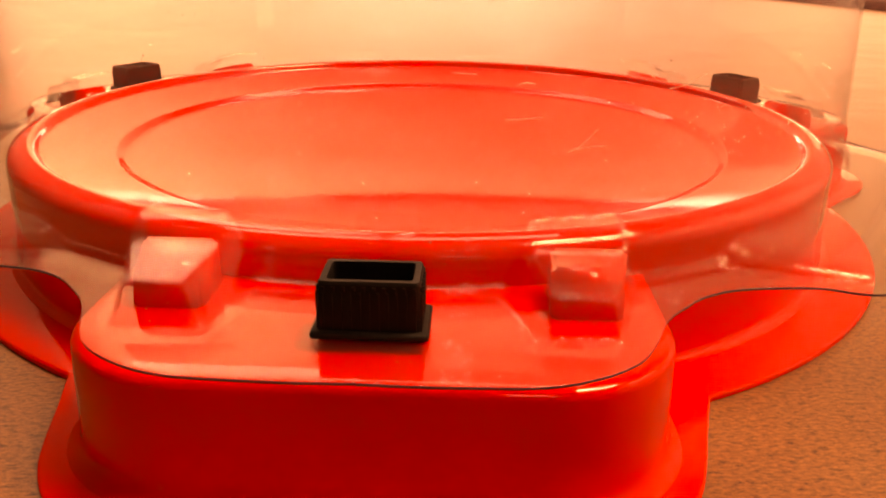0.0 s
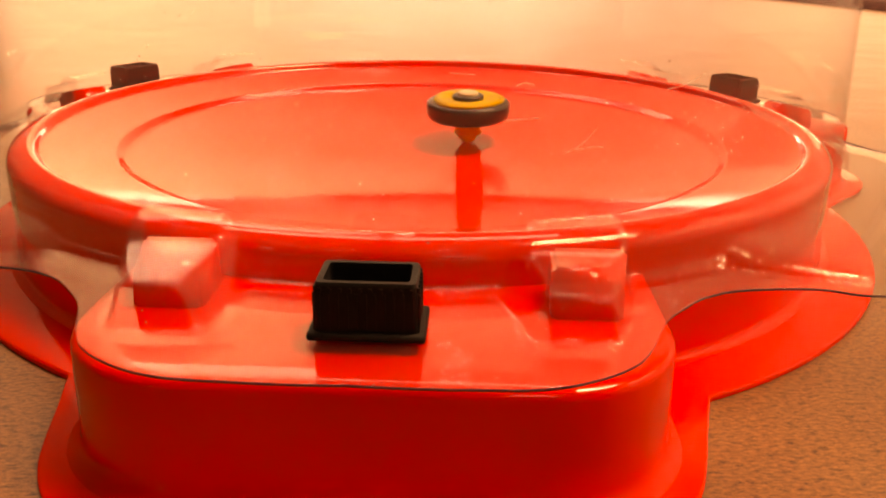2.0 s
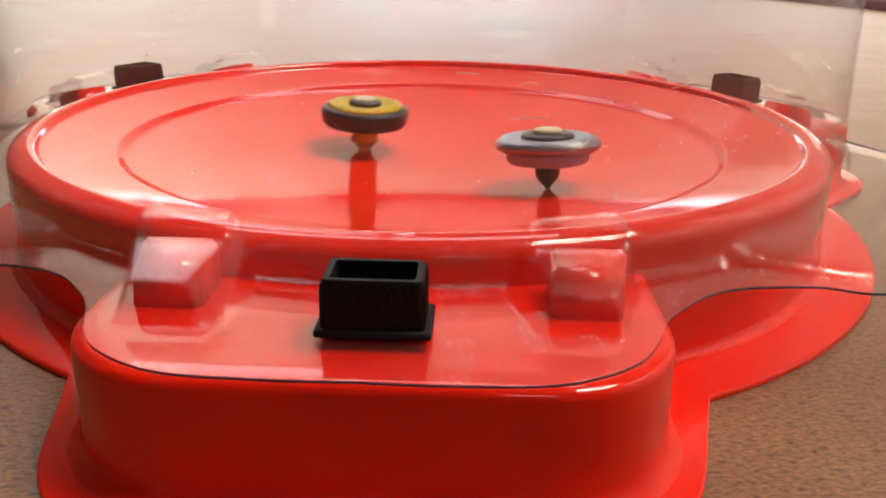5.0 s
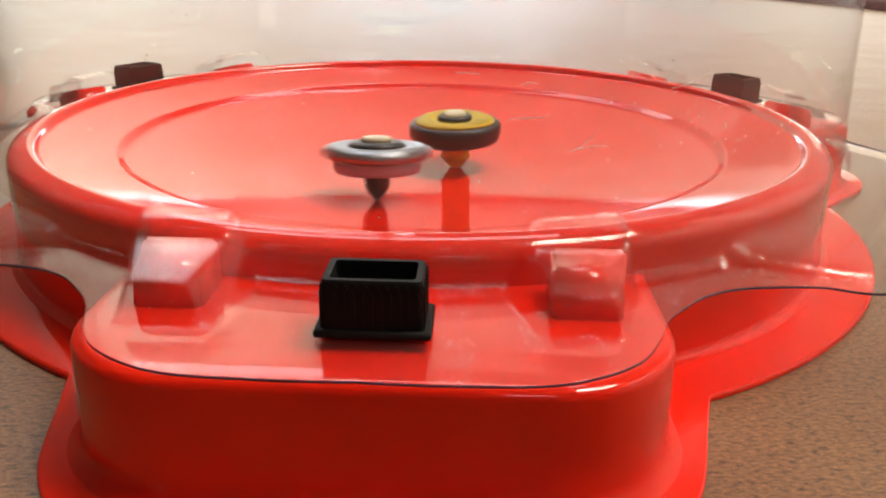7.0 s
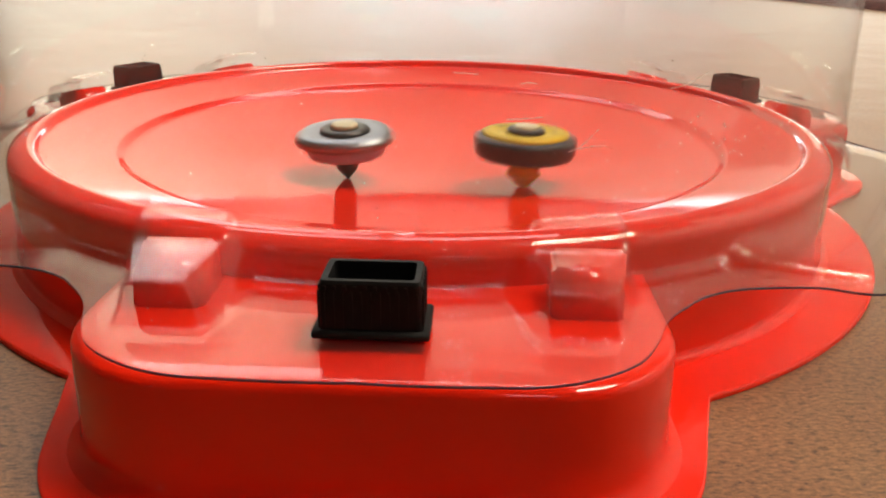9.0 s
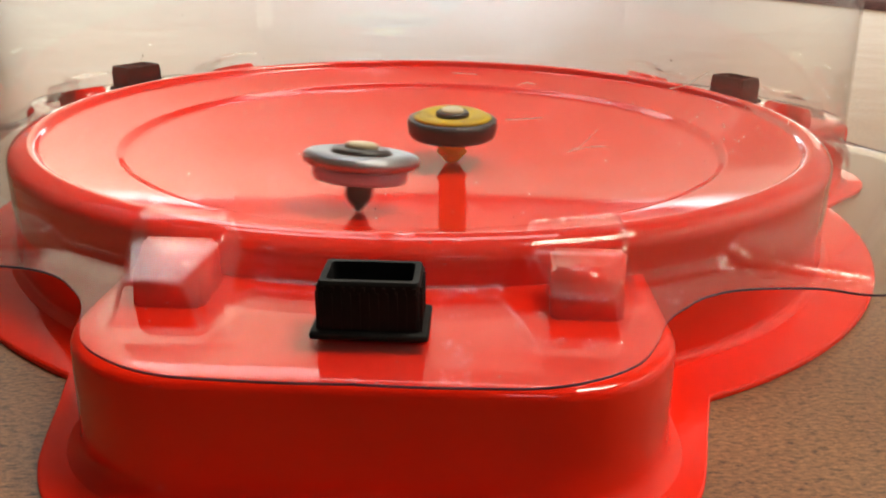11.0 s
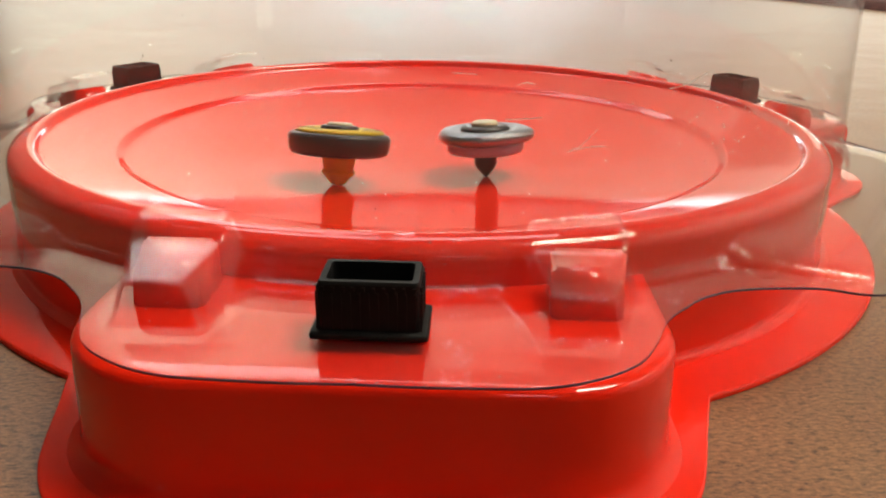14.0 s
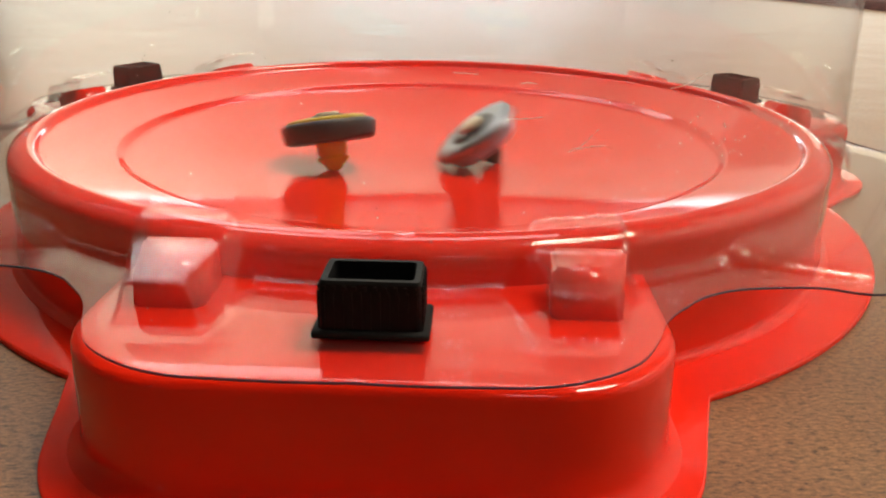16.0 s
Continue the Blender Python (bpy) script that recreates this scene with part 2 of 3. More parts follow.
flat_box("floor", (X0, Y0, -0.05), (X1, Y1, 0.0), WOOD, label="brown wood-grain floor with a satin sheen")
wall_with_opening("wall_north", "x", Y1, 0.15, X0, X1, (-1.4, 1.75, 0.03, 2.38))
# added panel, out of view, that darkens what the bowl mirrors on its right
flat_box("dim_panel", (0.76, Y1 + 0.10, 0.52), (1.75, Y1 + 0.14, 2.38), WALL, label="unseen cream plaster panel in the opening, added to dim reflections on one side")
for name, a, b, hole in (("wall_south", -1.0, X1, (0.12, 0.58, 1.49, 1.71)), ("wall_south_2", X0, -1.0, (-1.53, -1.33, 0.04, 0.60))):
    wall_with_opening(name, "x", Y0 - 0.15, 0.15, a, b, hole, LOW_BOUNCE, "unseen brown plaster wall with a window opening, toned to cut bounce light")
flat_box("wall_west", (X0 - 0.15, Y0, 0), (X0, Y1, H), LOW_BOUNCE, label="unseen brown plaster wall, toned dark to cut bounce light")
flat_box("wall_east", (X1, Y0, 0), (X1 + 0.15, Y1, H), WALL, label="cream painted plaster wall")
bm = bmesh.new()
for lo, hi in (((X0, Y0), (X1, -0.35)), ((X0, -0.35), (0.70, 0.55)), ((1.60, -0.35), (X1, 0.55)), ((X0, 0.55), (X1, 1.16)),
               ((X0, 1.16), (-1.29, 2.0)), ((0.85, 1.16), (X1, 2.0)), ((X0, 2.0), (X1, Y1))):
    box(bm, (*lo, H), (*hi, H + 0.1))
tagged(link("ceiling", bm, CEIL, smooth=False), "unseen plain beige ceiling with two openings added for the overhead lamps", kind="structure")
# slab out of view, added to stop sun and sky entering the ceiling openings
flat_box("sky_block", (X0 - 0.15, Y0 - 0.15, H + 0.30), (X1 + 0.15, Y1 + 0.15, H + 0.36), CEIL, label="unseen slab over the ceiling openings, added to keep sun and sky out")


# unseen light panel, added to be mirrored in the dish and the floor
flat_box("backdrop", (-2.4, 2.90, -0.05), (2.4, 2.94, 3.2), GLOW_PANEL, label="unseen glowing panel outside the glazed doors, added for reflections and floor glare")


def fill_window(name, x0, x1, y0, y1, bars):
    root = tagged(new(name), "white framed ceiling window, out of view, added for overhead fill light", kind="structure")
    w = 0.04
    for lo, hi in (((x0, y0), (x0 + w, y1)), ((x1 - w, y0), (x1, y1)), ((x0 + w, y0), (x1 - w, y0 + w)), ((x0 + w, y1 - w), (x1 - w, y1))):
        part("window_frame", box(bmesh.new(), (*lo, H - 0.02), (*hi, H + 0.04), 0.003), WHITE, root, smooth=False)
    for i in range(1, bars + 1):
        c = x0 + (x1 - x0) * i / (bars + 1)
        part("mullion", box(bmesh.new(), (c - 0.02, y0 + w, H - 0.01), (c + 0.02, y1 - w, H + 0.03), 0.003), WHITE, root, smooth=False)


# both ceiling windows are added to frame the overhead fill lamps
fill_window("window_3", 0.70, 1.60, -0.35, 0.55, 1)
fill_window("window_4", -1.29, 0.85, 1.16, 2.0, 1)
doors = window("window_1", -1.4, 1.75, 0.03, 2.38, Y1 + 0.05, 0)
part("glazing_bar", box(bmesh.new(), (-0.06, Y1 + 0.03, 1.60), (-0.03, Y1 + 0.07, 2.33), 0.003), WHITE, doors, smooth=False)
# low side window out of view, added with its bar for one reflected glint
side = window("window_5", -1.53, -1.33, 0.04, 0.60, Y0 - 0.03, 0)
part("glazing_bar", box(bmesh.new(), (-1.48, Y0 - 0.05, 0.14), (-1.38, Y0 - 0.01, 0.20), 0.003), WHITE, side, smooth=False)
# narrow window behind, shaped to mirror as a thin glint line
window("window_2", 0.12, 0.58, 1.49, 1.71, Y0 - 0.05, 0)


def rug():
    """Dark woven rug whose corner lies in the distance."""
    bm = bmesh.new()
    nx, ny, w, d = 60, 50, 1.1, 0.9
    top = []
    for j in range(ny + 1):
        row = []
        for i in range(nx + 1):
            x, y = w * i / nx, d * j / ny
            edge = min(x, w - x, y, d - y)
            z = 0.016 * smoothstep(-0.004, 0.02, edge) + 0.003 * noise.noise((x * 60, y * 60, 0.0))
            row.append(bm.verts.new((x, y, max(0.001, z))))
        top.append(row)
    for a, b in zip(top, top[1:]):
        for i in range(nx):
            bm.faces.new((a[i], a[i + 1], b[i + 1], b[i]))
    rim = [e for e in bm.edges if len(e.link_faces) == 1]
    made = bmesh.ops.extrude_edge_only(bm, edges=rim)
    for v in made["geom"]:
        if isinstance(v, bmesh.types.BMVert):
            v.co.z = 0.0
    ob = tagged(link("rug", bm, RUG), "dark red-brown woven rug lying on the floor", "rug")
    ob.matrix_basis = pose(0.985, 1.19, 0.0, 0, 0, 17)


rug()

# ---- stadium ----

def bowl_profile():
    """From the middle out: shallow round dish, small step, sloping band, rounded lip and rim, outer wall."""
    p = []
    for i in range(40):
        r = 0.1386 * i / 39
        p.append((r, bowl_height(r)))
    p += [(0.1390, 0.03550), (0.1395, 0.03578), (0.1402, 0.03625), (0.1409, 0.03675), (0.1416, 0.03722), (0.1421, 0.03750), (0.1427, 0.03770), (0.1434, 0.03786)]
    p += [(0.1434 + 0.0272 * i / 14, 0.03786 + 0.0061 * (i / 14) ** 1.08) for i in range(1, 15)]
    p += [(0.1712, 0.0443), (0.1717, 0.0451), (0.1721, 0.0460), (0.1726, 0.0468), (0.1733, 0.0474), (0.1743, 0.0478), (0.1753, 0.0479), (0.1762, 0.0477)]
    for i in range(1, 12):
        a = radians(80) * (1 - i / 11)
        p.append((0.1762 + 0.0075 * (math.cos(a) - math.cos(radians(80))) / (1 - math.cos(radians(80))), 0.0415 + 0.0062 * math.sin(a) / math.sin(radians(80))))
    p += [(0.1840, 0.030), (0.1843, 0.015), (0.1848, 0.005), (0.1858, 0.0026), (0.190, 0.002)]
    return p


def bowl_height(r):
    return 0.0193 + 0.0167 * (r / 0.142) ** 1.84


def dish_height(r):
    if r > 0.172:
        return 0.0432 * max(0.0, min(1.0, (0.3 - r) / 0.05))
    if r < 0.1388:
        return bowl_height(r)
    return 0.0353 + (r - 0.1388) * 0.65 if r < 0.1425 else 0.0377 + (r - 0.1425) * 0.225


def bowl():
    bm = bmesh.new()
    n = 256
    prof = bowl_profile()
    rings = []
    for r, z in prof[1:]:
        rings.append([bm.verts.new((r * math.cos(2 * math.pi * i / n), r * math.sin(2 * math.pi * i / n), z)) for i in range(n)])
    mid = bm.verts.new((0, 0, prof[0][1]))
    for i in range(n):
        bm.faces.new((mid, rings[0][i], rings[0][(i + 1) % n]))
    for a, b in zip(rings, rings[1:]):
        for i in range(n):
            bm.faces.new((a[i], b[i], b[(i + 1) % n], a[(i + 1) % n]))
    return bm


def tab_outline(half, front, back, rad, steps=10):
    """Outline in (s, r) of a rounded tab, from the back on one side round to the other."""
    pts = [(-half, back)]
    for k in range(steps + 1):
        a = math.pi - math.pi / 2 * k / steps
        pts.append((-half + rad + rad * math.cos(a), front - rad + rad * math.sin(a)))
    return pts + [(-s, r) for s, r in reversed(pts)]


def to_xy(s, r, ang):
    e, t = (math.cos(ang), math.sin(ang)), (-math.sin(ang), math.cos(ang))
    return (r * e[0] + s * t[0], r * e[1] + s * t[1])


def tab(ang):
    """Hollow-looking raised tab: rounded top edge, drafted wall, foot curving into the flange."""
    bm = bmesh.new()
    loops = []
    for grow, z in ((-0.010, 0.0345), (-0.0035, 0.0345), (-0.0015, 0.0341), (-0.0004, 0.0332), (0, 0.0318), (0.0004, 0.02), (0.0008, 0.008), (0.0018, 0.0042), (0.005, 0.0022)):
        o = tab_outline(0.077 + grow, 0.2375 + grow, 0.165, 0.034 + grow)
        loops.append([bm.verts.new((*to_xy(s, r, ang), z)) for s, r in o])
    for a, b in zip(loops, loops[1:]):
        for i in range(len(a) - 1):
            bm.faces.new((a[i], a[i + 1], b[i + 1], b[i]))
    bm.faces.new(loops[0])
    return bm


def red_block(ang, s0, s1):
    """Small moulded block on the tab, under the bulge of the cover."""
    bm = bmesh.new()
    box(bm, (s0, 0.1820, 0.034), (s1, 0.2010, 0.0436))
    outer = 1 if s0 + s1 > 0 else -1
    for v in bm.verts:
        top, back = v.co.z > 0.04, v.co.y < 0.19
        outside = (v.co.x > (s0 + s1) / 2) == (outer > 0)
        if back and outside:
            v.co.x += 0.0035 * outer
        if back and top:
            v.co.z = 0.0480
        if top and not back:
            v.co.y -= 0.0008
        if top:
            v.co.x -= 0.0006 * outer * (1 if outside else -1)
    bmesh.ops.bevel(bm, geom=[e for e in bm.edges if min(v.co.z for v in e.verts) > 0.04 or e.verts[0].co.z != e.verts[1].co.z], offset=0.0012, segments=3, affect="EDGES")
    for v in bm.verts:
        x, y = to_xy(v.co.x, v.co.y, ang)
        v.co.x, v.co.y = x, y
    return bm


def skirt():
    """Flat flange on the floor: a disc with a wider tongue under each tab."""
    n = 1080
    bm = bmesh.new()
    rad = []
    side = curve_through([(0.120, 0.10), (0.097, 0.180), (0.091, 0.200), (0.0868, 0.215), (0.0825, 0.227), (0.075, 0.2385), (0.062, 0.2485), (0.040, 0.2545), (0.0, 0.2565)], 5)
    tongue = [(-s, r) for s, r in side[:-1]] + list(reversed(side))
    for i in range(n):
        a = 2 * math.pi * i / n
        off = min(((a - t + math.pi) % (2 * math.pi) - math.pi for t in TABS), key=abs)
        r = 0.2064
        dx, dy = math.sin(off), math.cos(off)
        for (s0, r0), (s1, r1) in zip(tongue, tongue[1:]):
            den = dx * (r1 - r0) - dy * (s1 - s0)
            if abs(den) < 1e-12:
                continue
            u = (s0 * (r1 - r0) - r0 * (s1 - s0)) / den
            k = (dy * s0 - dx * r0) / (dx * (r1 - r0) - dy * (s1 - s0)) if den else -1
            if u > 0 and 0 <= k <= 1:
                r = max(r, u)
        rad.append(r)
    rows = []
    for dr, z in ((None, 0.0022), (-0.0012, 0.0022), (-0.0004, 0.0020), (0.0, 0.0014), (0.0, 0.0002)):
        rows.append([bm.verts.new(((0.181 if dr is None else rad[i] + dr) * math.cos(2 * math.pi * i / n),
                                   (0.181 if dr is None else rad[i] + dr) * math.sin(2 * math.pi * i / n), z)) for i in range(n)])
    for a, b in zip(rows, rows[1:]):
        for i in range(n):
            bm.faces.new((a[i], b[i], b[(i + 1) % n], a[(i + 1) % n]))
    return bm


stadium = tagged(new("toy_stadium"), "glossy red moulded plastic spinning-top stadium on the wood floor", "toy stadium")
part("bowl", bowl(), RED, stadium, "glossy red round dish with a rounded rim")
part("skirt", skirt(), RED, stadium, "thin red flange lying flat on the floor")
for ang in TABS:
    t_ob = part("tab", tab(ang), RED, stadium)
    for side in (-1, 1):
        s0, s1 = sorted((side * 0.0458, side * 0.0646))
        part("moulded_block", red_block(ang, s0, s1), RED, t_ob)

# ---- clear cover ----
PLANE = 0.0365
HALF = [(0.0, 0.2392), (0.025, 0.2394), (0.043, 0.2380), (0.0555, 0.2330), (0.0650, 0.2255), (0.0705, 0.2160), (0.0735, 0.2085),
        (0.0765, 0.2025), (0.0815, 0.1960), (0.0905, 0.1870), (0.1030, 0.1815), (0.1228, 0.1795), (0.1390, 0.1830)]


def cover_outline():
    pol = [(math.atan2(s, r), math.hypot(s, r)) for s, r in HALF] + [(radians(45), 0.244), (radians(52), 0.251), (radians(60), 0.253)]
    return curve_through(pol, 8)


OUTLINE = cover_outline()


def outline_radius(off):
    off = abs(off)
    for (a0, r0), (a1, r1) in zip(OUTLINE, OUTLINE[1:]):
        if off <= a1:
            return r0 + (r1 - r0) * (off - a0) / max(1e-9, a1 - a0)
    return OUTLINE[-1][1]


def flank(a, b, x):
    """A straight slope from 0 at a to 1 at b with small fillets at both ends."""
    u, w = min(1.0, max(0.0, (x - a) / (b - a))), 0.22
    if u < w:
        return u * u / (2 * w * (1 - w))
    if u > 1 - w:
        return 1 - (1 - u) ** 2 / (2 * w * (1 - w))
    return (u - w / 2) / (1 - w)


def bulge(s, r):
    """Height of the two hollow bulges beside each socket."""
    u = abs(s)
    wide = 0.006 * (1 - smoothstep(0.188, 0.214, r))
    across = flank(0.0395 - 1.1 * wide, 0.0462 - 0.7 * wide, u) * (1 - flank(0.0600 + wide, 0.0645 + wide, u))
    along = 1 - flank(0.2116, 0.2162, r)
    d = min(0.0066, max(0.0, 0.1930 - r))
    fillet = 0.008 - math.sqrt(0.008 ** 2 - d * d)
    return (0.0098 + 0.0050 * min(1.0, max(0.0, (0.214 - r) / 0.030)) + fillet) * across * along


FOLD = [(0.0, 0.190), (30.0, 0.1925), (32.0, 0.1955), (34.0, 0.2025), (36.7, 0.2150), (38.7, 0.2240), (45.0, 0.2350), (60.0, 0.2420)]


def flare(off, r):
    """Between the tabs the wall flares out to a fold near the edge; height over the flange."""
    off = abs(math.degrees(off))
    for (a0, f0), (a1, f1) in zip(FOLD, FOLD[1:]):
        if off <= a1:
            fold = f0 + (f1 - f0) * (off - a0) / (a1 - a0)
            break
    else:
        fold = FOLD[-1][1]
    if r >= fold:
        return 0.0
    u = (fold - r) / max(0.004, fold - 0.1892)
    return 0.0050 * min(1.0, u) ** 0.4 * smoothstep(30.0, 34.0, off)


def cover_shell():
    n, rows = 2160, 104
    bm = bmesh.new()
    rings = []
    # tall wall, a narrow ledge over the rim, then down to the flange
    wall = [(0.1815, 0.165), (0.1822, 0.14), (0.1832, 0.11), (0.1842, 0.085), (0.1852, 0.065), (0.1858, 0.056), (0.1862, 0.0515), (0.1864, 0.0502),
            (0.1868, 0.0496), (0.1876, 0.0492), (0.1884, 0.0488), (0.1889, 0.0480), (0.1892, 0.0455), (0.1896, 0.0415), (0.1900, 0.0387), (0.1905, 0.0378), (0.1909, 0.0385), (0.1914, 0.0388), (0.1919, 0.0385), (0.1924, 0.0375), (0.1928, 0.0367)]
    offs = [min(((2 * math.pi * i / n - t + math.pi) % (2 * math.pi) - math.pi for t in TABS), key=abs) for i in range(n)]
    for r, z in wall:
        ring = []
        for i in range(n):
            a = 2 * math.pi * i / n
            up = z if r < 0.1862 else max(z, PLANE + bulge(r * math.sin(offs[i]), r * math.cos(offs[i])) + (flare(offs[i], r) if r > 0.1893 else 0.0))
            ring.append(bm.verts.new((r * math.cos(a), r * math.sin(a), up)))
        rings.append(ring)
    for k in range(rows + 1):
        ring = []
        for i in range(n):
            a = 2 * math.pi * i / n
            r = 0.1932 + (outline_radius(offs[i]) - 0.1932) * k / rows
            ring.append(bm.verts.new((r * math.cos(a), r * math.sin(a), PLANE + bulge(r * math.sin(offs[i]), r * math.cos(offs[i])) + flare(offs[i], r))))
        rings.append(ring)
    for a, b in zip(rings, rings[1:]):
        for i in range(n):
            bm.faces.new((a[i], b[i], b[(i + 1) % n], a[(i + 1) % n]))
    return bm


def socket(ang, parent):
    """Black rectangular socket with a foot plate and a row of fine teeth round the top."""
    cx, cy = to_xy(0.0015, 0.2118, ang)
    z0 = PLANE + 0.0006
    base = bmesh.new()
    box(base, (-0.0143, -0.0092, 0), (0.0143, 0.0092, 0.0022), 0.0009)
    ob = part("socket", base, BLACK, parent, "black rubber rectangular socket with a foot plate")
    ob.matrix_basis = pose(cx, cy, z0, 0, 0, math.degrees(ang) + 90)
    tube = bmesh.new()
    loops = []
    for hx, hy, z in ((0.0125, 0.0077, 0.002), (0.0121, 0.0073, 0.0138), (0.0118, 0.0070, 0.0146), (0.0103, 0.0057, 0.0146), (0.0101, 0.0055, 0.003)):
        pts = []
        rad = 0.0012
        for sx, sy, a0 in ((1, 1, 0), (-1, 1, 90), (-1, -1, 180), (1, -1, 270)):
            for k in range(4):
                a = radians(a0 + 30 * k)
                pts.append(tube.verts.new((sx * (hx - rad) + rad * math.cos(a), sy * (hy - rad) + rad * math.sin(a), z)))
        loops.append(pts)
    for a, b in zip(loops, loops[1:]):
        for i in range(16):
            tube.faces.new((a[i], a[(i + 1) % 16], b[(i + 1) % 16], b[i]))
    tube.faces.new(loops[-1])
    part("tube", tube, BLACK, ob, smooth=False)
    ribs = bmesh.new()
    for i in range(11):
        x = -0.0110 + 0.0022 * i
        for y in (-0.0076, 0.0076):
            box(ribs, (x - 0.0003, y - 0.0002, 0.0022), (x + 0.0003, y + 0.0002, 0.0120))
    for i in range(7):
        y = -0.0066 + 0.0022 * i
        for x in (-0.01245, 0.01245):
            box(ribs, (x - 0.0002, y - 0.0003, 0.0022), (x + 0.0002, y + 0.0003, 0.0120))
    part("ribs", ribs, BLACK, ob, smooth=False)
    teeth = bmesh.new()
    for i in range(10):
        x = -0.0108 + 0.0024 * i
        for y in (-0.0074, 0.0074):
            box(teeth, (x - 0.0004, y - 0.0003, 0.0122), (x + 0.0004, y + 0.0003, 0.0134))
    for i in range(6):
        y = -0.006 + 0.0024 * i
        for x in (-0.0122, 0.0122):
            box(teeth, (x - 0.0003, y - 0.0004, 0.0122), (x + 0.0003, y + 0.0004, 0.0134))
    part("teeth", teeth, BLACK, ob, smooth=False)
    return ob


cover = tagged(new("clear_cover"), "clear thin plastic cover with a tall round wall, scuffed and dusty", "cover")
shell = part("shell", cover_shell(), [CLEAR, CLEAR_EDGE], cover, "clear plastic sheet with a dark cut edge")
thick = shell.modifiers.new("thickness", "SOLIDIFY")
thick.thickness, thick.offset, thick.material_offset_rim = 0.0007, 0.0, 1
for ang in TABS:
    socket(ang, cover)


def wall_radius(z):
    """Radius of the cover's tall wall at a height."""
    row = [(0.0515, 0.1862), (0.056, 0.1858), (0.065, 0.1852), (0.085, 0.1842), (0.11, 0.1832), (0.14, 0.1822)]
    for (z0, r0), (z1, r1) in zip(row, row[1:]):
        if z <= z1:
            return r0 + (r1 - r0) * (z - z0) / (z1 - z0)
    return 0.182


def scratch(points, width):
    """A fine raised scratch that follows the wall; points: angle in degrees and height."""
    bm = bmesh.new()
    rows = []
    for a, z in curve_through(points, 6):
        r = wall_radius(z) + 0.0004
        c, q = math.cos(radians(a)), math.sin(radians(a))
        rows.append([bm.verts.new((c * (r + dr), q * (r + dr), z + dz)) for dr, dz in ((0, -width), (0.00008, 0), (0, width))])
    for a, b in zip(rows, rows[1:]):
        for i in (0, 1):
            bm.faces.new((a[i], b[i], b[i + 1], a[i + 1]))
    return bm


for pts, w in (([(-68.5, 0.0892), (-66.7, 0.0901), (-64.6, 0.0928)], 0.00010), ([(-82.2, 0.0916), (-81.6, 0.0922), (-80.8, 0.0918)], 0.00007),
               ([(-83.2, 0.0827), (-80.2, 0.0831)], 0.00008), ([(-87.6, 0.0948), (-85.6, 0.0944)], 0.00006), ([(-108.7, 0.1070), (-108.4, 0.1087)], 0.00010),
               ([(-77.8, 0.0736), (-76.6, 0.0752), (-75.2, 0.0793)], 0.00008), ([(-77.0, 0.0742), (-75.6, 0.0748), (-74.4, 0.0746)], 0.00007)):
    part("scratch", scratch(pts, w), DUST, cover, "fine pale scratch")


def dust():
    """Pale specks stuck to the wall, thickest on one side."""
    bm = bmesh.new()
    rng = random.Random(4)
    for i in range(170):
        if i < 95:
            a, z = rng.gauss(-61.0, 4.0), rng.gauss(0.076, 0.006)
        else:
            a, z = rng.uniform(-125, -50), rng.uniform(0.056, 0.112)
        z = max(0.055, z)
        size = rng.choice((0.00008, 0.0001, 0.0001, 0.00013, 0.00018))
        r = wall_radius(z) + 0.0004
        m = pose(r * math.cos(radians(a)), r * math.sin(radians(a)), z, 0, 0, a)
        bmesh.ops.create_icosphere(bm, subdivisions=1, radius=size, matrix=m @ Matrix.Diagonal((0.5, rng.uniform(0.7, 1.8), rng.uniform(0.7, 1.5), 1)))
    return bm


tagged(part("dust", dust(), DUST, cover), kind="stuff")

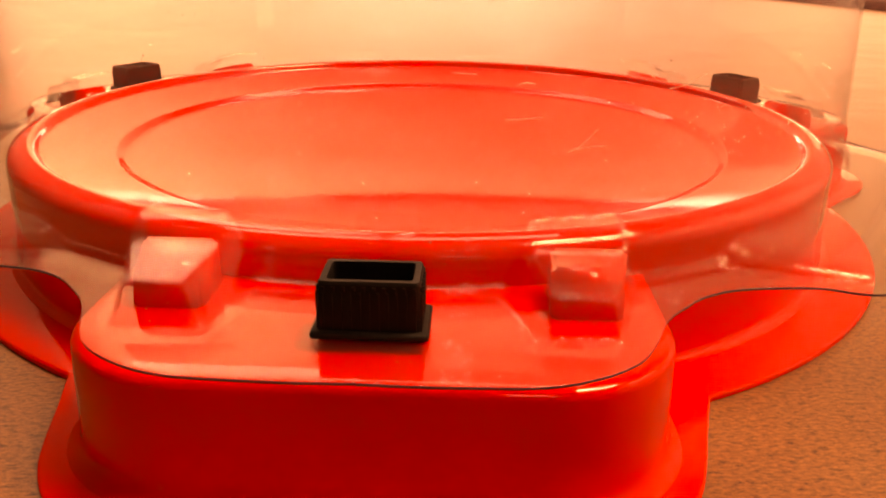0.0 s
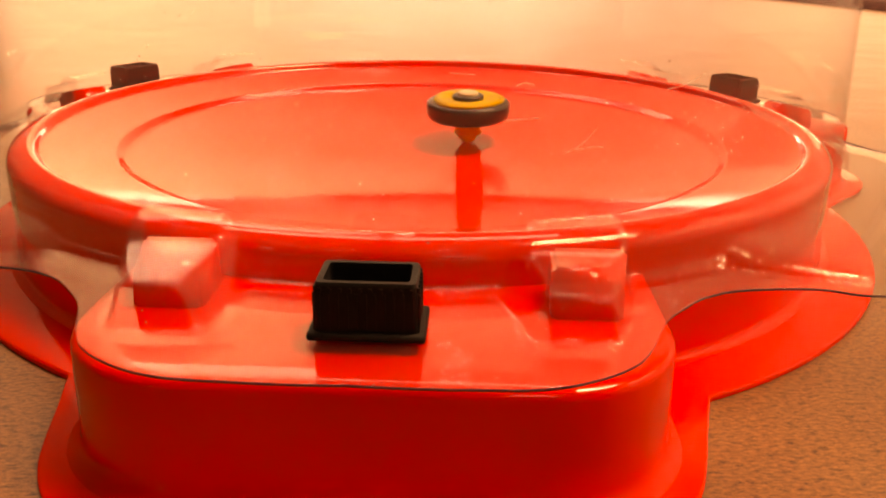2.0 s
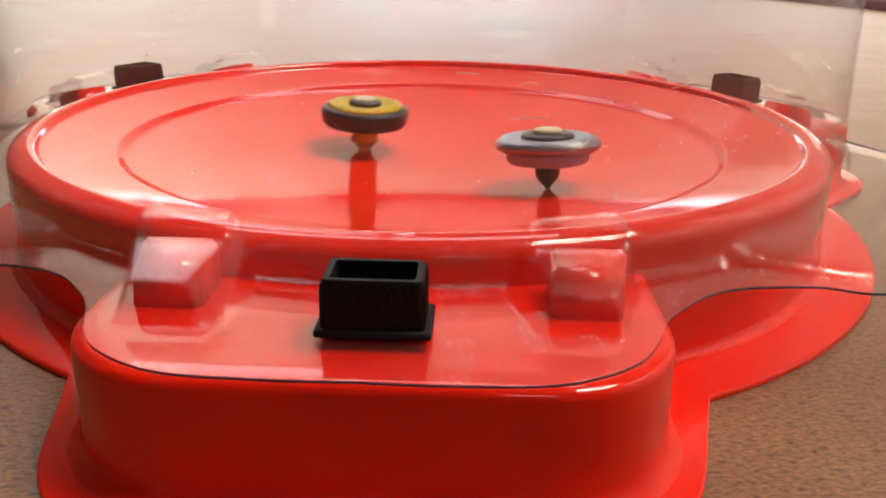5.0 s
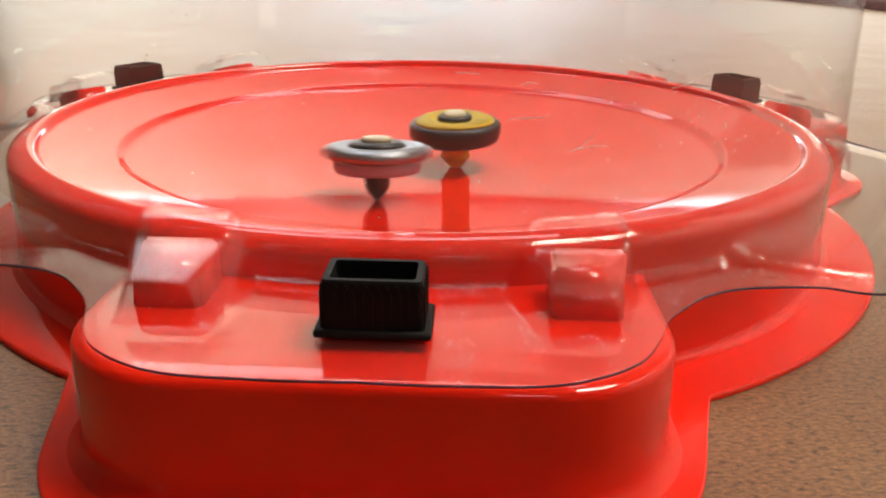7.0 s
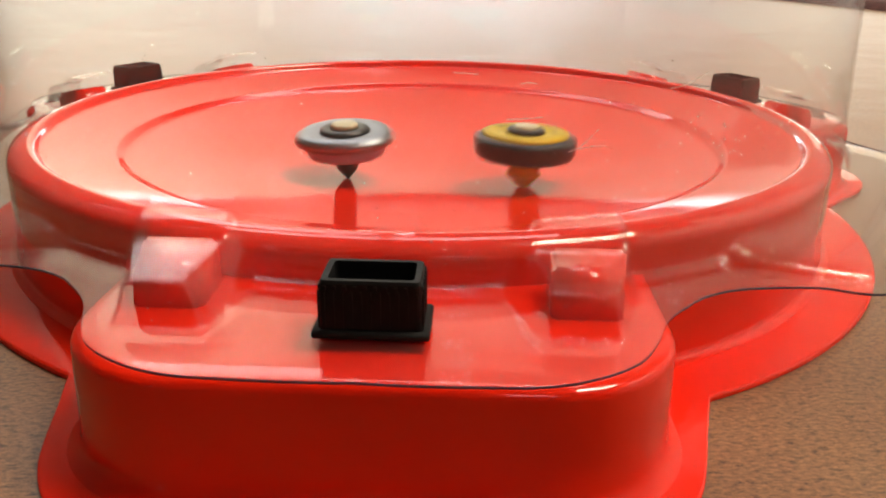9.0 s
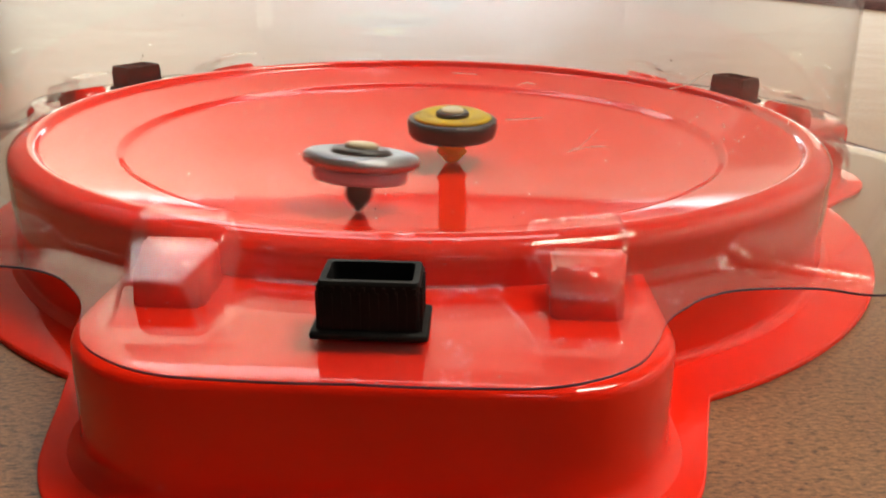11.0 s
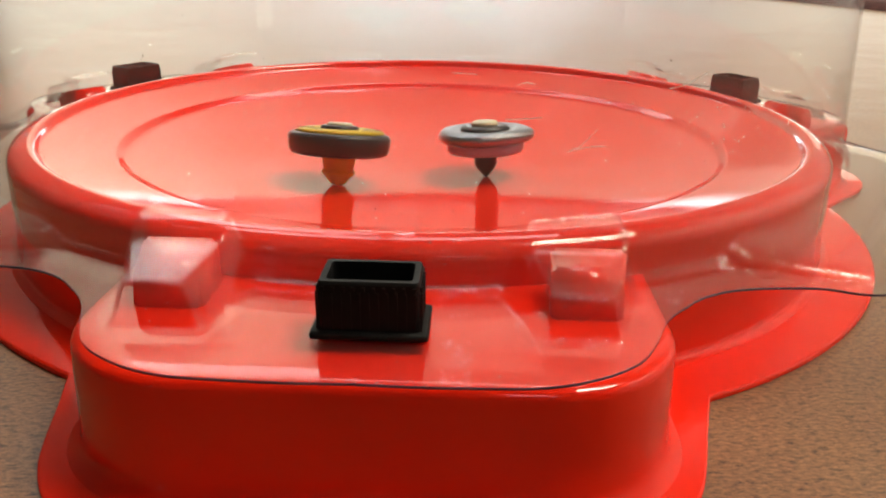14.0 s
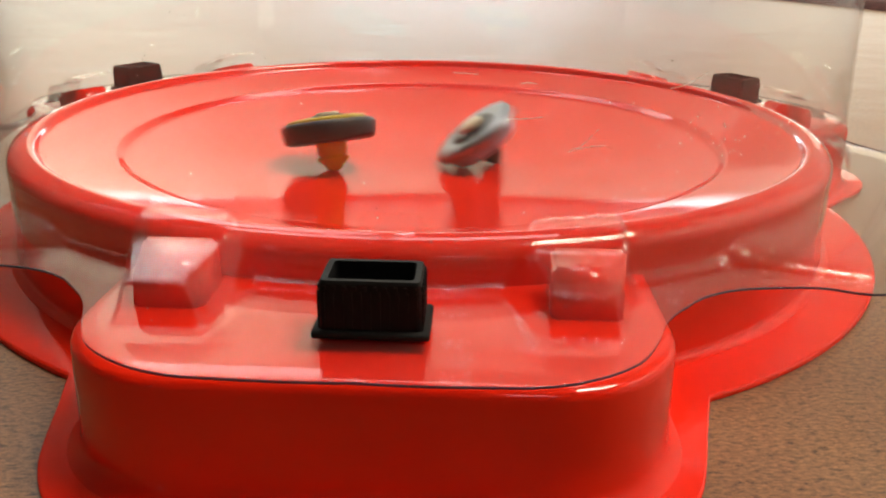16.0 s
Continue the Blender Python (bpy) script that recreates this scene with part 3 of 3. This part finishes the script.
# ---- spinning tops ----


def top_yellow():
    root = tagged(new("spinning_top"), "yellow and black spinning top with an orange tip", "spinning top", "battling tops")
    part("tip", revolve(bmesh.new(), [(0.0012, 0.0), (0.0034, 0.0008), (0.0044, 0.0020), (0.0062, 0.0042), (0.0078, 0.0058), (0.0082, 0.0064), (0.0080, 0.0071), (0.0071, 0.0078), (0.0073, 0.0090), (0.0078, 0.0112), (0.0080, 0.0158)], 32), ORANGE, root, "orange plastic driver tip")
    part("disc", revolve(bmesh.new(), [(0.008, 0.0148), (0.0205, 0.0148), (0.0232, 0.0156), (0.0242, 0.0176), (0.0248, 0.0232), (0.0241, 0.0248), (0.022, 0.0256), (0.010, 0.0250)], 96, 6, 0.0016, (2, 3, 4, 5), 0.4), DARK, root, "black outer ring")
    part("crown", revolve(bmesh.new(), [(0.012, 0.0248), (0.0212, 0.0252), (0.0216, 0.0262), (0.0202, 0.0271), (0.0165, 0.0277), (0.0125, 0.0274), (0.0105, 0.0266)], 96, 3, 0.0018, (1, 2, 3), 0.0), YELLOW, root, "yellow plastic crown")
    for i in range(3):
        slot = box(bmesh.new(), (0.0125, -0.0016, 0.0262), (0.0195, 0.0010, 0.0279), 0.0004)
        for v in slot.verts:
            v.co.y += 90 * (v.co.x - 0.016) ** 2
        bmesh.ops.transform(slot, matrix=Matrix.Scale(TOP, 4) @ pose(0, 0, 0, 0, 0, 40 + 120 * i), verts=slot.verts)
        part("slot", slot, DARK, root, "dark curved slot in the crown")
    part("hub", revolve(bmesh.new(), [(0.0092, 0.0262), (0.0090, 0.0282), (0.0082, 0.0289), (0.0064, 0.0290), (0.0062, 0.0284)], 48), DARK, root)
    part("cap", revolve(bmesh.new(), [(0.0061, 0.0280), (0.0061, 0.0296), (0.0054, 0.0302), (0.0020, 0.0303)], 32), IVORY, root, "pale round cap")
    return root


def top_grey():
    root = tagged(new("spinning_top"), "silver-grey spinning top with a black pointed tip", "spinning top", "battling tops")
    part("tip", revolve(bmesh.new(), [(0.0006, 0.0), (0.0016, 0.0010), (0.0046, 0.0046), (0.0056, 0.0064), (0.0058, 0.0085), (0.0058, 0.0130), (0.0075, 0.0150)], 32), DARK, root, "black pointed driver tip")
    part("disc", revolve(bmesh.new(), [(0.009, 0.0130), (0.0185, 0.0132), (0.0196, 0.0145), (0.0198, 0.0178), (0.0190, 0.0190), (0.010, 0.0192)], 96, 8, 0.0010, (1, 2, 3), 0.7), LILAC, root, "pale metallic lower disc")
    part("blade", revolve(bmesh.new(), [(0.012, 0.0188), (0.0226, 0.0190), (0.0246, 0.0202), (0.0250, 0.0220), (0.0242, 0.0238), (0.0215, 0.0250), (0.0170, 0.0252), (0.0125, 0.0246)], 96, 3, 0.0026, (1, 2, 3, 4), 0.2), STEEL, root, "silver ring with three blades")
    part("hub", revolve(bmesh.new(), [(0.0130, 0.0240), (0.0122, 0.0258), (0.0108, 0.0267), (0.0078, 0.0269), (0.0070, 0.0262)], 48), DARK, root)
    part("cap", revolve(bmesh.new(), [(0.0066, 0.0260), (0.0066, 0.0280), (0.0058, 0.0287), (0.0020, 0.0288)], 32), IVORY, root, "pale yellow round cap")
    return root


yellow_top = top_yellow()
grey_top = top_grey()


# ---- movement ----


def spun(path, rate, sign):
    """Rows for a top: seconds, x, y, lift over the dish and two leans, joined smoothly, with its spin."""
    rows = []
    for f in range(0, 481):
        t = f / 30.0
        k = max(i for i in range(len(path)) if path[i][0] <= t + 1e-6)
        k = min(k, len(path) - 2)
        a, b = path[k], path[k + 1]
        z0, z1 = path[max(0, k - 1)], path[min(k + 2, len(path) - 1)]
        dt = b[0] - a[0]
        u = (t - a[0]) / dt
        v = []
        for j in range(1, 6):
            ta = (b[j] - z0[j]) / (b[0] - z0[0]) * dt * 0.8
            tb = (z1[j] - a[j]) / (z1[0] - a[0]) * dt * 0.8
            v.append((2 * u ** 3 - 3 * u ** 2 + 1) * a[j] + (u ** 3 - 2 * u ** 2 + u) * ta + (3 * u ** 2 - 2 * u ** 3) * b[j] + (u ** 3 - u ** 2) * tb)
        x, y, up, lx, ly = v
        z = dish_height(math.hypot(x, y)) + max(0.0, up)
        rows.append((t, Matrix.Translation((x, y, z)) @ pose(0, 0, 0, lx, ly, 0) @ pose(0, 0, 0, 0, 0, sign * rate * f)))
    return rows


def nudged(k):
    """The cover shifts a little on the stadium when a top strikes it."""
    return pose(-0.00160 * k, -0.00144 * k, 0, 0, 0, 0.063 * k)


def motions():
    walk(cover, [(t, nudged(k)) for t, k in (
        (0.0, 0.5), (0.13, 0.5), (0.23, 1.0), (2.15, 1.0), (2.33, 0.4), (2.5, 0.27), (2.73, 0.2), (2.9, 0.0), (7.6, 0.0), (7.8, 0.0), (7.97, 0.17),
        (8.3, 0.17), (8.5, 0.25), (9.2, 0.28), (10.2, 0.5), (11.3, 0.55), (14.1, 0.55), (14.3, 0.48), (15.6, 0.48), (15.8, 0.3), (16.0, 0.3))])
    walk(yellow_top, spun([
        (0, -0.0261, 0.1007, 0.1798, 0, 0), (0.1, -0.0162, 0.036, 0.0764, 0, 0), (0.2, 0.0081, -0.019, 0.0479, 0, 0),
        (0.3, 0.0334, 0.059, 0.0257, 0, 4), (0.4, 0.0424, 0.096, 0, -4, 8), (0.5, 0.0301, 0.0977, 0, -4, 8), (0.6, 0.0032, 0.1031, 0, -2, 6),
        (0.7, -0.0358, 0.0902, 0, -2, 5), (0.8, -0.0721, 0.0699, 0, 0, 5), (0.9, -0.0932, 0.0547, 0, 4, 5), (1, -0.0955, 0.0261, 0, 6, 4),
        (1.1, -0.0816, 0.0019, 0, 8, 4), (1.2, -0.0584, -0.0085, 0, 8, 5), (1.3, -0.0322, -0.0119, 0, 8, 5), (1.4, -0.0101, -0.0072, 0, 8, 4),
        (1.5, 0.0047, 0.0034, 0, 8, 3), (1.6, 0.0118, 0.0122, 0, 8, 3), (1.7, 0.0159, 0.0244, 0, 6, 2), (1.8, 0.0209, 0.0366, 0, 5, 0),
        (1.9, 0.0225, 0.0446, 0, 4, 0), (2, 0.024, 0.0446, 0, 4, -1), (2.1, 0.0271, 0.0479, 0, 4, -2), (2.2, 0.0306, 0.0434, 0, 4, -2),
        (2.3, 0.0341, 0.034, 0, 4, -3), (2.4, 0.0378, 0.0291, 0, 4, -4), (2.5, 0.0406, 0.0148, 0, 4, -5), (2.6, 0.0446, 0.0038, 0, 3, -6),
        (2.7, 0.0424, -0.0154, 0, 2, -8), (2.8, 0.0057, -0.0618, 0, 0, -10), (2.9, -0.0116, -0.0783, 0, 2, -13), (3, -0.0101, -0.0946, 0, 4, -12),
        (3.1, 0.0115, -0.0927, 0, 0, -7), (3.2, 0.0406, -0.1019, 0, -2, -8), (3.3, 0.0625, -0.0776, 0, -3, -9), (3.4, 0.0668, -0.063, 0, -5, -8),
        (3.5, 0.0582, -0.0441, 0, -7, -8), (3.6, 0.0463, -0.0312, 0, -8, -5), (3.7, 0.0271, -0.0197, 0, -8, -5), (3.8, 0.0067, -0.0223, 0, -8, -3),
        (3.9, -0.0087, -0.024, 0, -10, -2), (4, -0.0178, -0.0307, 0, -10, 0), (4.1, -0.0273, -0.0334, 0, -10, 1), (4.2, -0.033, -0.041, 0, -9, 1),
        (4.5, -0.0407, -0.0266, 0, -4, 2), (4.8, -0.0418, 0.0043, 0, 0, 3), (5.1, -0.0262, 0.0374, 0, 3, 2), (5.4, -0.0052, 0.0498, 0, 5, 1),
        (5.7, 0.0123, 0.0372, 0, 5, 0), (6, 0.0214, 0.0179, 0, 4, 0), (6.3, 0.0265, 0.008, 0, 4, 0), (6.4, 0.0326, 0.0113, 0, 3, 0),
        (6.5, 0.0356, 0.0005, 0, 2, -1), (6.6, 0.0357, 0.0235, 0, 2, 0), (6.7, 0.0338, 0.0285, 0, 2, 0), (6.8, 0.0256, 0.0301, 0, 2, 0),
        (6.9, 0.0192, 0.0131, 0, 2, -1), (7, 0.0157, -0.0002, 0, 2, -2), (7.1, 0.0178, -0.0001, 0, 2, -5), (7.2, 0.0367, 0.0001, 0, 0, -7),
        (7.3, 0.0642, 0.038, 0, 2, -4), (7.4, 0.0654, 0.0597, 0, 2, -3), (7.5, 0.0559, 0.0587, 0, 2, -2), (7.6, 0.0348, 0.0593, 0, 2, 0),
        (7.7, 0.015, 0.0401, 0, 2, 0), (7.8, -0.0101, 0.0561, 0, 0, 0), (7.9, -0.0432, 0.1438, 0.0061, -2, 4), (8, -0.0586, 0.1383, 0.0076, -2, 6),
        (8.1, -0.0625, 0.1426, 0, -2, 4), (8.2, -0.0584, 0.1049, 0, 0, 0), (8.3, -0.0448, 0.0466, 0, 5, 4), (8.4, -0.087, 0.0061, 0, 4, 4),
        (8.5, -0.108, -0.1, 0.02, 0, 4), (8.6, -0.098, -0.084, 0.008, -2, 4), (8.7, -0.0541, -0.0735, 0, -4, 4), (8.8, -0.0047, -0.0767, 0, -2, 1),
        (8.9, 0.0279, -0.061, 0, 0, 1), (9, 0.0443, -0.0444, 0, 0, 1), (9.1, 0.0508, -0.0194, 0, 2, 0), (9.2, 0.0525, -0.0051, 0, 2, 0),
        (9.5, 0.0479, 0.026, 0, 4, 0), (9.8, 0.0274, 0.0444, 0, 5, 0), (10.1, 0.0047, 0.0417, 0, 6, 1), (10.4, -0.0051, 0.0151, 0, 5, 2),
        (10.7, 0.0042, -0.0043, 0, 3, 1), (11, 0.014, 0.0092, 0, 3, 0), (11.3, 0.0074, 0.0235, 0, 4, 0), (11.4, 0.0002, 0.0325, 0, 4, 0),
        (11.5, -0.0075, 0.0321, 0, 4, 1), (11.6, -0.0124, 0.0357, 0, 4, 1), (11.7, -0.0202, 0.0472, 0, 3, 1), (11.8, -0.0235, 0.0637, 0, 2, 1),
        (11.9, -0.0265, 0.0633, 0, 2, 2), (12, -0.0336, 0.0747, 0, 2, 2), (12.1, -0.0394, 0.0813, 0, 2, 2), (12.2, -0.039, 0.0775, 0, 3, 2),
        (12.3, -0.0315, 0.0627, 0, 5, 2), (12.4, -0.0174, 0.0406, 0, 7, 1), (12.5, -0.0143, 0.0327, 0, 8, 0), (12.6, -0.0157, 0.0273, 0, 6, 1),
        (12.7, -0.0059, 0.0105, 0, 6, 1), (12.8, 0.0035, -0.0032, 0, 5, 0), (12.9, 0.0051, -0.0043, 0, 3, -1), (13, -0.0004, -0.0157, 0, -1, -1),
        (13.1, -0.0005, -0.0167, 0, -3, -1), (13.2, -0.0165, -0.0239, 0, -4, -1), (13.3, -0.0191, -0.0251, 0, -4, 0), (13.4, -0.0188, -0.0307, 0, -4, 0),
        (13.5, -0.0175, -0.0358, 0, -6, 0), (13.6, -0.0535, -0.04, 0, -10, 1), (13.7, -0.0645, -0.0357, 0, -12, 1),
        (13.8, -0.0609, -0.0388, 0, -12, 1), (13.9, -0.051, -0.0439, 0, -11, 1), (14, -0.0386, -0.0433, 0, -10, 3),
        (14.1, -0.0553, -0.0466, 0, -10, 3), (14.2, -0.1244, -0.0294, 0, -6, 4), (14.3, -0.113, -0.0323, 0, -8, 10),
        (14.4, -0.0656, -0.0439, 0, -8, 14), (14.5, -0.0214, -0.0318, 0, -6, 16), (14.6, -0.0006, -0.0112, 0, 2, 14), (14.7, -0.023, -0.0158, 0, 3, 10),
        (14.8, -0.03, -0.013, 0, 4, 8), (14.9, -0.0232, -0.0107, 0, 5, 7), (15, -0.0198, -0.0058, 0, 4, 6), (15.1, -0.0265, -0.0188, 0, 2, 5),
        (15.2, -0.0218, -0.0231, 0, 1, 2), (15.3, -0.0108, -0.0213, 0, 1, 1), (15.4, -0.0073, -0.0209, 0, 0, 0), (15.5, -0.0196, -0.0191, 0, -2, -2),
        (15.6, -0.0587, -0.0043, 0, -4, -3), (15.7, -0.0669, -0.0047, 0, -6, -2), (15.8, -0.0619, -0.0122, 0, -8, -1),
        (15.9, -0.0489, -0.0261, 0, -8, -2), (16, -0.043, -0.0149, 0, -14, -8),
    ], 71.0, 1))
    walk(grey_top, spun([
        (0, 0.5, -0.8, 0, 0, 0), (1.75, 0.5, -0.8, 0, 0, 0), (1.85, 0.49, -0.77, 0.02, 0, 0), (2.05, 0.26, -0.35, 0.4, 5, 5),
        (2.2, 0.08, -0.04, 0.2399, 8, 8), (2.3, 0.0064, 0.0737, 0.1083, 10, 10), (2.4, 0.0219, 0.0878, 0.0359, 6, 4),
        (2.5, 0.0837, 0.0909, 0.0167, 4, -12), (2.6, 0.077, 0.0915, 0.0152, 8, 12), (2.7, 0.0722, 0.0774, 0, 8, 12), (2.8, 0.0756, 0.0388, 0, 5, 8),
        (2.9, 0.0601, 0.0061, 0, 3, 2), (3, 0.0366, 0.0088, 0, 2, -2), (3.1, 0.0099, 0.0175, 0, 3, -1), (3.2, -0.0043, 0.0309, 0, 4, -1),
        (3.3, -0.0095, 0.0483, 0, 5, -1), (3.4, -0.0135, 0.0604, 0, 5, -1), (3.5, -0.0129, 0.0712, 0, 5, 0), (3.6, -0.0105, 0.0775, 0, 5, 0),
        (3.7, -0.0072, 0.0776, 0, 4, 2), (3.8, -0.002, 0.0732, 0, 3, 2), (3.9, 0.0033, 0.0649, 0, 2, 2), (4, 0.0089, 0.048, 0, 3, 0),
        (4.1, 0.0203, 0.0434, 0, 4, -1), (4.2, 0.0321, 0.0289, 0, 4, -2), (4.5, 0.0426, 0.0072, 0, 2, -3), (4.8, 0.054, -0.0285, 0, -2, -3),
        (5.1, 0.0532, -0.0625, 0, -5, -2), (5.4, 0.0441, -0.0822, 0, -6, 0), (5.7, 0.0338, -0.0899, 0, -6, 1), (6, 0.0249, -0.0932, 0, -6, 0),
        (6.3, 0.0222, -0.0866, 0, -6, -1), (6.4, 0.0327, -0.0718, 0, -6, -1), (6.5, 0.0357, -0.0607, 0, -6, -1), (6.6, 0.0202, -0.0686, 0, -6, 0),
        (6.7, -0.0007, -0.0726, 0, -6, 0), (6.8, -0.0159, -0.0692, 0, -6, 0), (6.9, -0.021, -0.0765, 0, -6, 0), (7, -0.0196, -0.0703, 0, -6, 0),
        (7.1, -0.011, -0.0739, 0, -6, 0), (7.2, -0.0201, -0.0707, 0, -6, -1), (7.3, -0.0566, -0.0964, 0, -8, 1), (7.4, -0.0616, -0.0878, 0, -8, 1),
        (7.5, -0.0447, -0.0878, 0, -8, 1), (7.6, -0.0128, -0.0801, 0, -6, 3), (7.7, 0.0128, -0.0616, 0, -6, 0), (7.8, 0.0369, -0.0131, 0, -6, -4),
        (7.9, 0.0545, -0.094, 0, -8, 4), (8, 0.061, -0.0893, 0, -8, 3), (8.1, 0.0546, -0.0886, 0, -8, 1), (8.2, 0.045, -0.0533, 0, -6, -3),
        (8.3, 0.026, -0.004, 0, 0, -3), (8.4, 0.0804, 0.0196, 0, 0, -3), (8.5, 0.1471, 0.0298, 0.0128, 0, 5), (8.6, 0.1306, 0.0462, 0, 2, 6),
        (8.7, 0.0777, -0.0038, 0, 0, -4), (8.8, 0.0237, -0.0017, 0, 4, -3), (8.9, -0.0206, -0.0125, 0, 4, -3), (9, -0.0358, -0.0273, 0, 4, -2),
        (9.1, -0.0238, -0.0287, 0, 3, -3), (9.2, 0.0069, -0.0303, 0, 2, -4), (9.5, 0.0412, -0.0683, 0, -4, -3), (9.8, 0.0628, -0.0503, 0, -4, -2),
        (10.1, 0.0605, -0.0098, 0, 0, -2), (10.4, 0.0362, -0.049, 0, -3, 0), (10.7, 0.0032, -0.0846, 0, -6, 2), (11, -0.0255, -0.0961, 0, -7, 4),
        (11.3, -0.0431, -0.0849, 0, -6, 8), (11.4, -0.019, -0.0758, 0, -6, 2), (11.5, -0.0008, -0.0667, 0, -6, 3), (11.6, 0.0039, -0.038, 0, -5, 4),
        (11.7, 0.0082, -0.0385, 0, -4, 1), (11.8, 0.0075, -0.0386, 0, -4, 0), (11.9, 0.0037, -0.0275, 0, -3, -1), (12, 0.0087, -0.0274, 0, -3, 0),
        (12.1, 0.0186, -0.0447, 0, -4, 0), (12.2, 0.0252, -0.0407, 0, -4, -1), (12.3, 0.0301, -0.0419, 0, -4, -1), (12.4, 0.0318, -0.0261, 0, -2, -2),
        (12.5, 0.0426, -0.0237, 0, -2, -2), (12.6, 0.0579, -0.0415, 0, -3, -4), (12.7, 0.0586, -0.036, 0, -3, -4), (12.8, 0.0581, -0.0255, 0, -3, -4),
        (12.9, 0.0603, -0.0316, 0, -3, -4), (13, 0.0597, -0.0312, 0, -3, -5), (13.1, 0.0504, -0.027, 0, -3, -4), (13.2, 0.0612, -0.0375, 0, -3, -6),
        (13.3, 0.0603, -0.037, 0, -3, -6), (13.4, 0.0495, -0.0378, 0, -4, -5), (13.5, 0.037, -0.0326, 0, -4, -6), (13.6, 0.0696, -0.0427, 0, -4, -6),
        (13.7, 0.0757, -0.0409, 0, -4, -5), (13.8, 0.0661, -0.0352, 0, -4, -4), (13.9, 0.048, -0.0265, 0, -4, -3), (14, 0.0294, -0.0204, 0, -4, -3),
        (14.1, 0.0466, -0.0201, 0, -3, -6), (14.2, 0.1256, 0.0233, 0, 0, -6), (14.3, 0.1389, 0.0465, 0, 2, 3), (14.4, 0.1245, 0.0401, 0, 3, -5),
        (14.5, 0.0756, 0.0414, 0, 3, -4), (14.6, 0.0471, 0.0339, 0, 3, -2), (14.7, 0.0498, 0.0639, 0, 4, 2), (14.8, 0.0442, 0.0737, 0, 4, 2),
        (14.9, 0.032, 0.0589, 0, 4, 0), (15, 0.0253, 0.0345, 0, 4, -2), (15.1, 0.0373, 0.0229, 0, 3, -4), (15.2, 0.0404, 0.0126, 0, 2, -5),
        (15.3, 0.0402, -0.0064, 0, 1, -6), (15.4, 0.0491, -0.0196, 0, 0, -7), (15.5, 0.0815, -0.0262, 0, 0, -8), (15.6, 0.1343, -0.0276, 0, 4, -12),
        (15.7, 0.122, -0.0342, 0, 4, -18), (15.8, 0.0949, -0.0321, 0, 4, -24), (15.9, 0.0543, -0.0136, 0, 4, -30), (16, 0.0382, 0.0035, 0, 4, -38),
    ], 67.0, -1))


motions()
